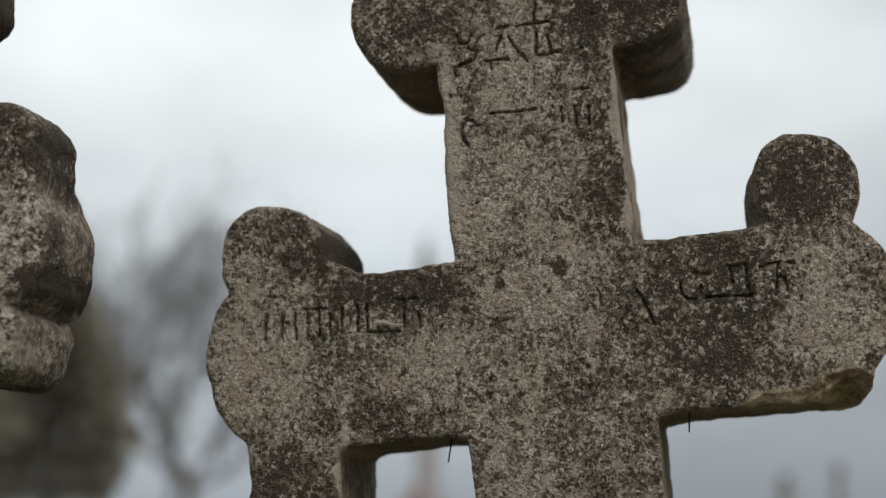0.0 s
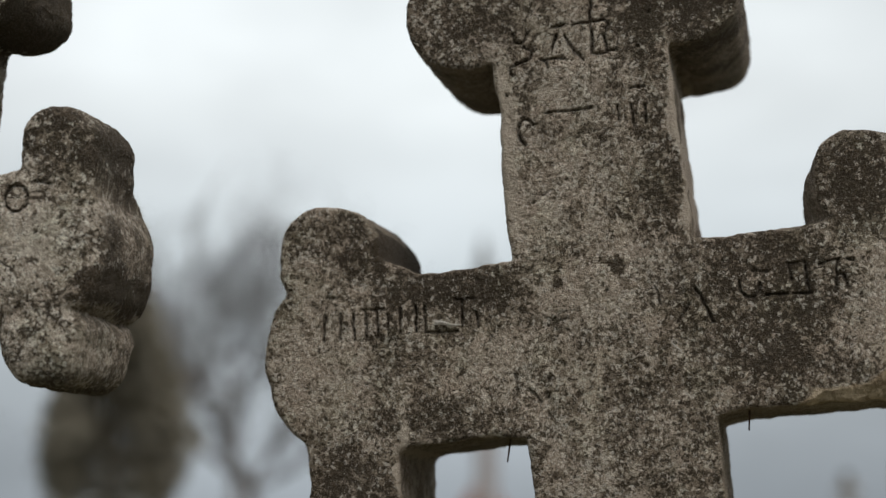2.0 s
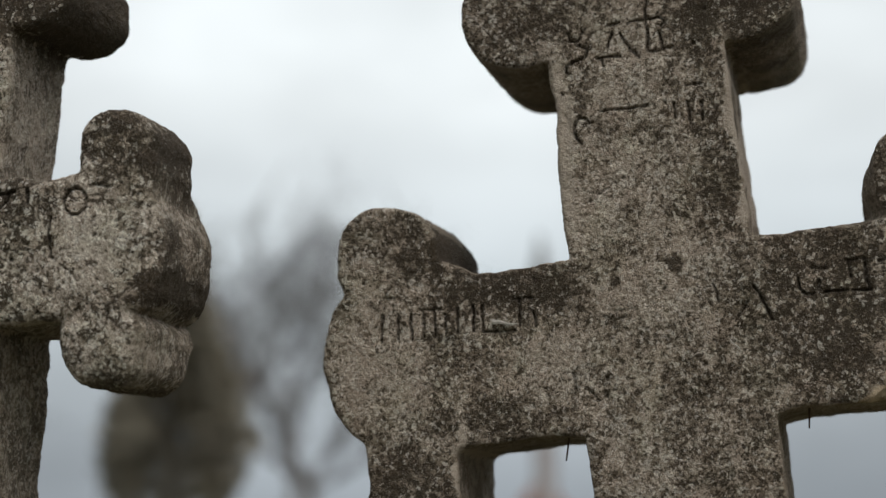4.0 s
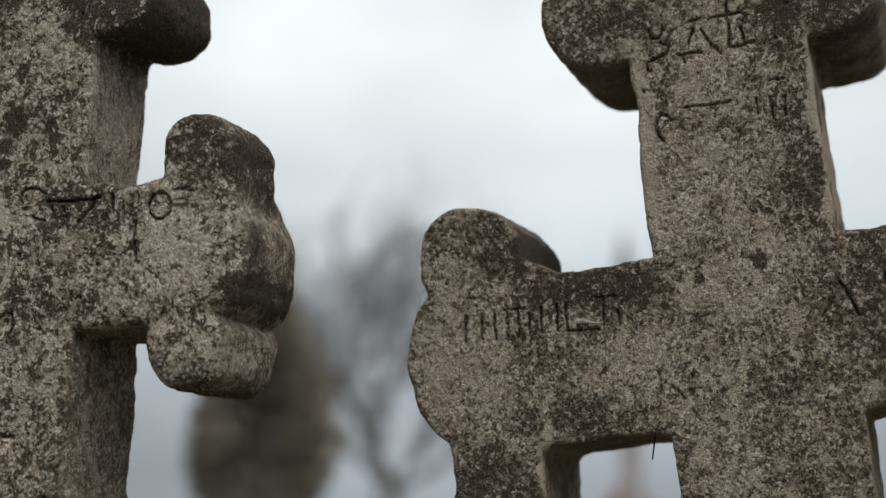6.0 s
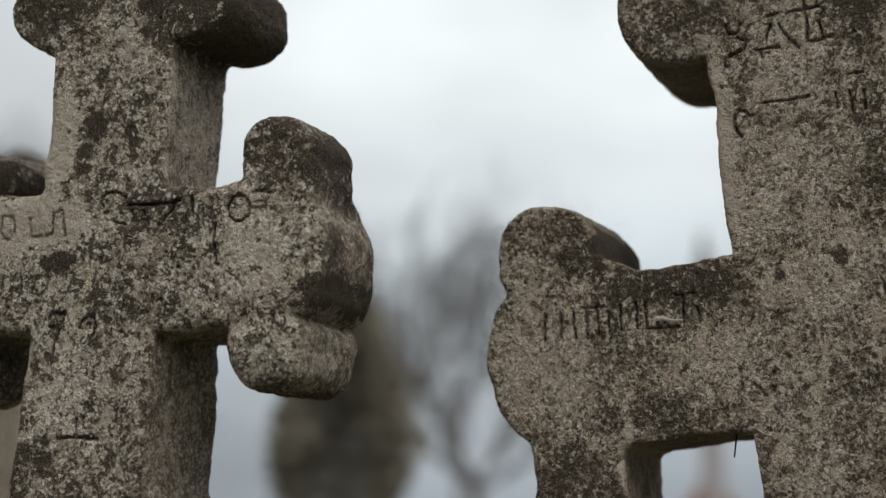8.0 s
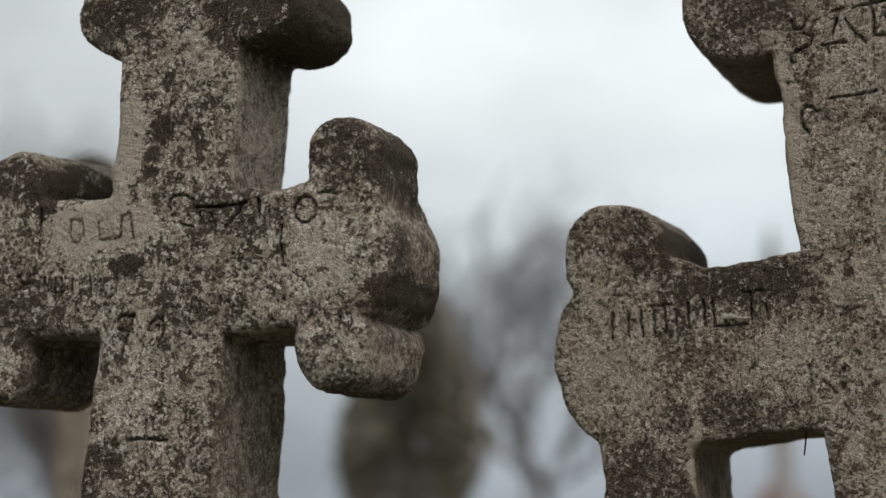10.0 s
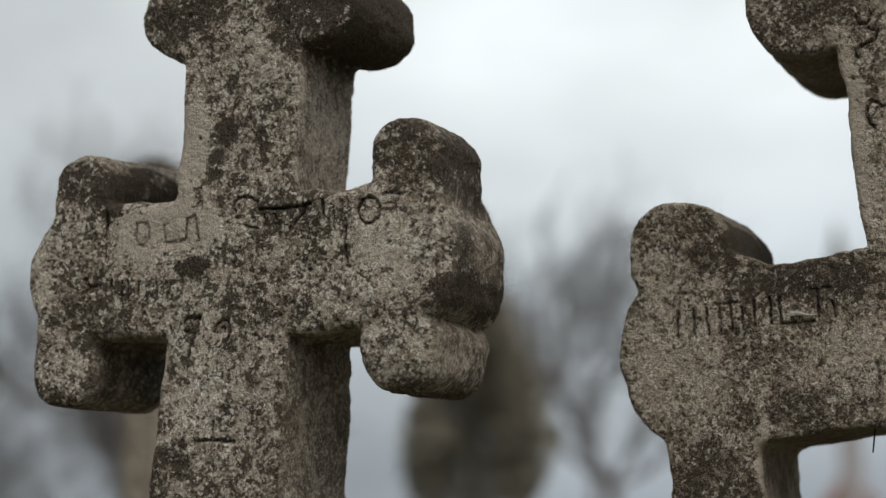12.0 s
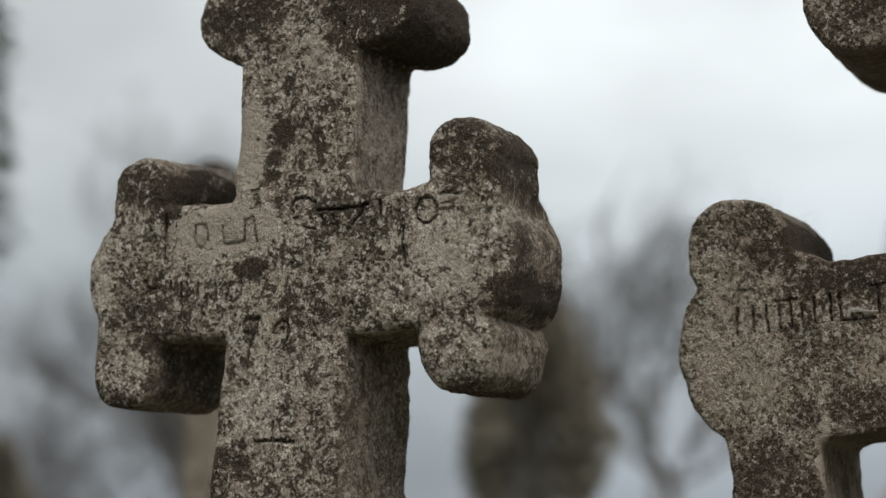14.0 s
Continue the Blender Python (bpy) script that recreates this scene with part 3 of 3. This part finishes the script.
# Staining, plus shade painted into the notch, knob crease, lobe underside and shaft side.
B_STAINS_SHADE = ((-0.022, 0.190, 0.015, 0.017, 1.4), (0.004, 0.210, 0.022, 0.010, 1.5), (-0.031, 0.160, 0.013, 0.010, 2.0), (-0.028, 0.131, 0.012, 0.012, 1.5), (0.046, 0.187, 0.012, 0.010, 1.4), (0.052, 0.234, 0.014, 0.012, 0.9), (-0.019, 0.253, 0.012, 0.014, 1.5), (0.046, 0.158, 0.010, 0.014, 1.8), (-0.052, -0.259, 0.010, 0.009, 2.2), (-0.077, -0.152, 0.012, 0.018, 1.8), (0.007, -0.125, 0.014, 0.010, 1.6), (0.054, -0.160, 0.010, 0.014, 1.3), (-0.054, -0.295, 0.012, 0.014, 1.5), (-0.075, 0.17, 0.026, 0.07, -1.6), (-0.100, 0.056, 0.085, 0.042, -1.8), (0.115, 0.075, 0.09, 0.035, 0.8), (-0.060, -0.005, 0.022, 0.017, 2.6), (-0.190, 0.072, 0.016, 0.022, 2.4), (-0.200, -0.16, 0.018, 0.06, 0.8), (-0.198, 0.13, 0.012, 0.03, 1.6),
            (0.27, 0.165, 0.06, 0.055, 0.8), (0.25, 0.02, 0.05, 0.06, -0.8), (-0.25, 0.11, 0.05, 0.06, 0.9), (-0.205, 0.10, 0.022, 0.04, 1.6), (0.350, -0.042, 0.032, 0.040, 3.0), (0.325, 0.15, 0.035, 0.06, 0.9), (0.362, 0.045, 0.028, 0.07, 1.1), (0.108, -0.24, 0.018, 0.15, 0.35), (0.098, 0.22, 0.014, 0.12, -0.5),
            (0.03, 0.31, 0.04, 0.03, -0.8), (0.0, -0.2, 0.1, 0.1, -0.4), (-0.1, 0.38, 0.07, 0.07, 1.1), (0.14, 0.38, 0.09, 0.09, 2.2),
            (-0.20, -0.05, 0.07, 0.05, 0.45), (-0.27, -0.19, 0.05, 0.025, 1.0), (0.27, -0.175, 0.06, 0.014, 0.8), (0.05, -0.05, 0.06, 0.05, 0.5), (-0.08, -0.30, 0.03, 0.05, 0.8), (-0.30, -0.02, 0.02, 0.08, -0.6))


def edge_b(x, z):
    return 0.016 + 0.014 * step_up(x, 0.17, 0.26) * (1 - 0.85 * step_up(-z, -0.01, 0.03) * step_up(z, -0.12, -0.085)) + 0.012 * step_up(x, 0.17, 0.22) * step_up(-z, 0.10, 0.15)


def waist_b(x, z, y):
    """The upper shaft narrows a little towards the back on one side, and one lobe is taller behind."""
    slim = 0.075 * y * step_up(z, 0.08, 0.14) * (1 - step_up(z, 0.31, 0.36)) * step_up(x, 0.0, 0.05) * (1 - step_up(x, 0.14, 0.19))
    lobe = 0.085 * y * step_up(z, 0.085, 0.12) * (1 - step_up(x, -0.16, -0.10)) * (1 - step_up(z, 0.24, 0.30))
    return slim - lobe


rng = random.Random(9)
B_STROKES = (letter((-0.151, 0.059), (-0.153, 0.041), (-0.148, 0.028), (-0.138, 0.026), (-0.129, 0.037), (-0.129, 0.051), (-0.136, 0.061), (-0.145, 0.062), (-0.151, 0.059), strong=0.55)
             + letter((-0.105, 0.056), (-0.102, 0.029), (-0.086, 0.030), strong=0.6)
             + letter((-0.078, 0.031), (-0.069, 0.036), (-0.069, 0.065), (-0.056, 0.071), (-0.052, 0.050), (-0.048, 0.034), strong=0.7)
             + letter((0.008, 0.075), (0.003, 0.085), (0.008, 0.096), (0.029, 0.097), (0.043, 0.091)) + letter((0.044, 0.080), (0.079, 0.081), (0.105, 0.084), (0.124, 0.087), strong=1.2)
             + letter((0.027, 0.055), (0.044, 0.051)) + letter((0.053, 0.073), (0.056, 0.058), strong=0.8) + letter((0.069, 0.074), (0.078, 0.058), strong=0.8)
             + letter((0.096, 0.052), (0.110, 0.071), (0.120, 0.087)) + letter((0.143, 0.090), (0.145, 0.072), strong=1.2) + letter((0.181, 0.055), (0.180, 0.032), (0.186, 0.000))
             + letter((0.212, 0.058), (0.201, 0.066), (0.199, 0.078), (0.203, 0.090), (0.213, 0.096), (0.223, 0.095), (0.230, 0.084), (0.229, 0.070), (0.222, 0.060), (0.212, 0.058))
             + letter((-0.232, -0.026), (-0.221, -0.036), (-0.207, -0.033), strong=0.8) + letter((-0.221, -0.036), (-0.237, -0.055), strong=0.8)
             + [(x, -0.024 + d, x + 0.002, -0.046 + d, 0.8) for x, d in ((-0.187, 0.0), (-0.169, -0.002), (-0.159, -0.004), (-0.142, -0.003), (-0.114, 0.003))]
             + letter((-0.090, -0.033), (-0.096, -0.050), strong=0.8) + letter((-0.072, -0.025), (-0.071, -0.045), (-0.084, -0.052), strong=0.8)
             + letter((-0.066, -0.086), (-0.060, -0.076), (-0.047, -0.078), (-0.038, -0.075), strong=1.6) + letter((-0.038, -0.075), (-0.045, -0.098), (-0.051, -0.118), (-0.054, -0.139), strong=1.4) + letter((-0.062, -0.096), (-0.038, -0.096), strong=0.7)
             + letter((-0.015, -0.098), (-0.012, -0.085), (-0.003, -0.078), (0.004, -0.081), (0.008, -0.093), (0.007, -0.107), (0.000, -0.114), strong=1.2)
             + letter((-0.203, 0.075), (-0.202, 0.040), (-0.198, 0.010), strong=1.1) + letter((0.235, 0.100), (0.262, 0.102), strong=0.7)
             + letter((-0.035, -0.252), (0.026, -0.250)) + letter((-0.008, -0.224), (-0.006, -0.250)))
B_PITS = [(0.246, 0.033, 0.005), (-0.050, 0.090, 0.004)] + [(rng.uniform(-0.28, 0.30), rng.uniform(-0.08, 0.08), rng.uniform(0.002, 0.005)) for _ in range(50)] + [
    (rng.uniform(-0.09, 0.09), rng.uniform(-0.35, 0.4), rng.uniform(0.002, 0.005)) for _ in range(50)]
cross_b = carved_cross("stone_cross", shape_b, (-0.36, 0.39, -0.42, 0.60), 0.0020, 0.245, edge_b, B_STROKES, B_PITS, STONE_B, 0.0017, waist=waist_b, deep=deep_b, stains_shade=B_STAINS_SHADE)
cross_b.matrix_world = B_PLACE
tagged(cross_b, "smaller weathered stone grave cross with blunt trefoil ends and pale lichen", "cross", "grave crosses")
lower_shaft(cross_b, 0.001, 0.107, 0.125, -0.41, -1.58, 0.240, STONE_B)
plinth(cross_b, 0.50, 0.46, -1.80, -1.48, 0.0, 0.12, STONE_B)


# ---------------------------------------------------------------- farther crosses
def plain_shape(x, z):
    d = np.maximum(abs(x) - 0.077, abs(z + 1.0) - 1.4)
    d = blend(d, block(x, z, -0.30, 0.30, -0.09, 0.09), 0.01)
    for cx, cz in ((-0.30, 0.0), (0.30, 0.0), (0.0, 0.36)):
        d = blend(d, disc(x, z, cx, cz, 0.11), 0.01)
    return d


far_cross = carved_cross("stone_cross", plain_shape, (-0.46, 0.46, -2.45, 0.52), 0.012, 0.18, 0.015, [], [], STONE_A, 0.004, stains_shade=((0.0, 0.36, 0.25, 0.22, 1.6),))
far_cross.matrix_world = pose(-1.82, 7.0, 2.30, 0, 3, -14)
tagged(far_cross, "plain pale stone grave cross standing farther back", "cross", "grave crosses")
for x, y, z, turn in ((15.1, 51, 2.30, -70), (13.98, 42.5, 2.30, 65)):
    copy_thing(far_cross, pose(x, y, z, 0, 0, turn))


# ---------------------------------------------------------------- trees
def tube(verts, faces, a, b, ra, rb, sides):
    way = (b - a).normalized()
    side = way.orthogonal().normalized()
    other = way.cross(side)
    base = len(verts)
    for p, r in ((a, ra), (b, rb)):
        for k in range(sides):
            t = 2 * math.pi * k / sides
            verts.append(tuple(p + (side * math.cos(t) + other * math.sin(t)) * r))
    for k in range(sides):
        faces.append((base + k, base + (k + 1) % sides, base + sides + (k + 1) % sides, base + sides + k))


def grow(rng, trunk, crown, at, way, long, thick, level, deepest):
    """A limb in a few bent pieces, with its side limbs."""
    pieces = 4
    for k in range(pieces):
        bend = Vector((rng.gauss(0, 0.16), rng.gauss(0, 0.16), rng.gauss(0.03, 0.10)))
        way = (way + bend).normalized()
        end = at + way * long / pieces
        r0 = thick * (1 - 0.16 * k)
        tube(*(trunk if level == 0 else crown), at, end, r0, thick * (1 - 0.16 * (k + 1)), 8 if level == 0 else 5 if level < 3 else 3)
        at = end
        if level < deepest and (k > 0 or level > 0):
            for _ in range(3 if level < 2 else 2 if rng.random() < 0.22 else 1):
                out = Vector((rng.gauss(0, 1), rng.gauss(0, 1), rng.gauss(0.25, 0.5))).normalized()
                grow(rng, trunk, crown, at, (way * 0.75 + out * 0.8).normalized(), long * rng.uniform(0.48, 0.70), max(thick * 0.52, 0.0035), level + 1, deepest)


def bare_tree(x, y, tall, thick, seed, deepest=5):
    rng = random.Random(seed)
    trunk, crown = ([], []), ([], [])
    grow(rng, trunk, crown, Vector((0, 0, -0.1)), Vector((rng.gauss(0, 0.05), rng.gauss(0, 0.05), 1)), tall * 0.52, thick, 0, deepest)
    root = new("bare_tree")
    root.location = (x, y, 0)
    tagged(root, "leafless deciduous tree with fine grey winter twigs", "tree", "bare trees")
    a = new("trunk", mesh_of("trunk", *trunk, BARK, True))
    b = new("crown", mesh_of("crown", *crown, TWIG, True))
    a.parent = b.parent = root
    return root


def evergreen(x, y, foot, tall, wide, material, seed, label, count=9000, squash=1.0):
    """A dense evergreen: a trunk and a crown of many small sprays with an uneven outline."""
    rng = random.Random(seed)
    root = new("evergreen_tree")
    root.location = (x, y, 0)
    tagged(root, label, "tree")
    tv, tf = [], []
    tube(tv, tf, Vector((0, 0, -0.1)), Vector((0.03, 0.02, tall * 0.9)), 0.11, 0.02, 8)
    new("trunk", mesh_of("trunk", tv, tf, BARK, True)).parent = root
    verts, faces = [], []
    for _ in range(count):
        h = rng.random() ** 0.8
        turn = rng.uniform(0, 2 * math.pi)
        profile = min(1, 0.86 + 1.6 * h) * min(1, 1.18 * (1 - h) ** 0.72) if squash < 1 else (1 - h) ** 0.75 * min(1, h * 9 + 0.35)
        reach = wide * profile * (0.82 + 0.3 * noise.noise((math.cos(turn) * 1.5, math.sin(turn) * 1.5, h * 4 + seed))) * rng.random() ** 0.4 * rng.uniform(0.9, 1.12)
        p = Vector((reach * math.cos(turn), reach * math.sin(turn), foot + (tall - foot) * h + rng.gauss(0, 0.05)))
        u = Vector((math.cos(turn), math.sin(turn), rng.uniform(-0.6, 0.5))) * rng.uniform(0.06, 0.13)
        w = Vector((rng.gauss(0, 1), rng.gauss(0, 1), rng.gauss(0, 1))).normalized() * 0.035
        b = len(verts)
        verts += [tuple(p), tuple(p + u * 0.5 + w), tuple(p + u), tuple(p + u * 0.5 - w)]
        faces.append((b, b + 1, b + 2, b + 3))
    new("crown", mesh_of("crown", verts, faces, material)).parent = root
    return root


evergreen(-1.58, 18.0, 1.58, 4.4, 0.77, NEEDLE, 3, "dense brownish evergreen tree clipped to a rounded column", 20000, 0.5)
evergreen(-5.66, 14.0, 3.4, 8.0, 0.75, DARK_NEEDLE, 5, "dark narrow conifer with drooping sprays", 3800)
evergreen(-7.50, 20.0, 0.1, 2.5, 0.75, NEEDLE, 8, "low brown evergreen bush", 5000, 0.5)
bare_tree(-9.0, 33, 8.6, 0.15, 4, 4)
bare_tree(-9.6, 27, 4.4, 0.055, 23, 4)


def forked_tree(x, y, fork, limbs, seed, bark, deepest=3):
    """A small leafless tree that divides low into stout crooked limbs."""
    rng = random.Random(seed)
    trunk, crown = ([], []), ([], [])
    tube(*trunk, Vector((0, 0, -0.1)), Vector((0.04, 0, fork * 0.6)), 0.13, 0.11, 9)
    tube(*trunk, Vector((0.04, 0, fork * 0.6)), Vector((0, 0, fork + 0.05)), 0.11, 0.10, 9)
    for lean, away, long, thick in limbs:
        way = Vector((math.sin(radians(lean)), away, math.cos(radians(lean)))).normalized()
        grow(rng, trunk, crown, Vector((0, 0, fork)), way, long, thick, 1, deepest)
    root = new("bare_tree")
    root.location = (x, y, 0)
    tagged(root, "small leafless tree forking low into crooked dark limbs", "tree", "bare trees")
    new("trunk", mesh_of("trunk", *trunk, bark, True)).parent = root
    new("crown", mesh_of("crown", *crown, bark, True)).parent = root
    return root


forked_tree(-0.45, 28.0, 1.95, ((-50, 0.1, 2.4, 0.060), (-14, -0.1, 3.2, 0.085), (28, 0.2, 2.6, 0.065), (62, 0.0, 1.9, 0.050)), 31, BARK)
forked_tree(-8.1, 30.0, 1.7, ((-70, 0.1, 2.4, 0.060), (-35, 0.2, 2.8, 0.070), (5, 0.1, 3.0, 0.075), (35, -0.2, 2.6, 0.070), (75, 0.0, 2.2, 0.055)), 37, BARK)
forked_tree(-0.95, 37.0, 4.0, ((-75, 0.2, 1.7, 0.050), (-40, 0.3, 2.2, 0.055), (-15, -0.3, 2.4, 0.060), (12, 0.4, 2.3, 0.060), (40, -0.2, 2.1, 0.055), (72, 0.1, 1.8, 0.050)), 43, TWIG, 4)


# ---------------------------------------------------------------- church far off
def church(x, y):
    root = new("church")
    root.location = (x, y, 0)
    tagged(root, "distant church with a slim grey tower and orange tiled roof", "church")
    bm = bmesh.new()
    bmesh.ops.create_cube(bm, size=1.0)
    bmesh.ops.scale(bm, vec=(1.25, 1.25, 16.4), verts=bm.verts)
    bmesh.ops.translate(bm, vec=(0, 0, 8.1), verts=bm.verts)
    bmesh.ops.bevel(bm, geom=bm.edges[:], offset=0.06, segments=2, affect="EDGES")
    part("tower", bm, PLASTER, root)
    bm = bmesh.new()
    bmesh.ops.create_cone(bm, cap_ends=True, segments=8, radius1=0.95, radius2=0.06, depth=3.8)
    bmesh.ops.translate(bm, vec=(0, 0, 18.1), verts=bm.verts)
    part("spire", bm, SLATE, root)
    bm = bmesh.new()
    bmesh.ops.create_cube(bm, size=1.0)
    bmesh.ops.scale(bm, vec=(2.6, 7.0, 3.2), verts=bm.verts)
    bmesh.ops.translate(bm, vec=(0.1, 4.4, 1.0), verts=bm.verts)
    part("nave", bm, PLASTER, root)
    bm = bmesh.new()
    prof = ((-1.4, 2.4), (1.6, 2.4), (0.1, 4.5))
    for end in (0.7, 8.2):
        bm.faces.new([bm.verts.new((px, end, pz)) for px, pz in prof])
    bm.verts.ensure_lookup_table()
    for k in range(3):
        bm.faces.new([bm.verts[k], bm.verts[(k + 1) % 3], bm.verts[3 + (k + 1) % 3], bm.verts[3 + k]])
    bmesh.ops.recalc_face_normals(bm, faces=bm.faces)
    part("roof", bm, TILE, root)


church(12.75, 120.0)
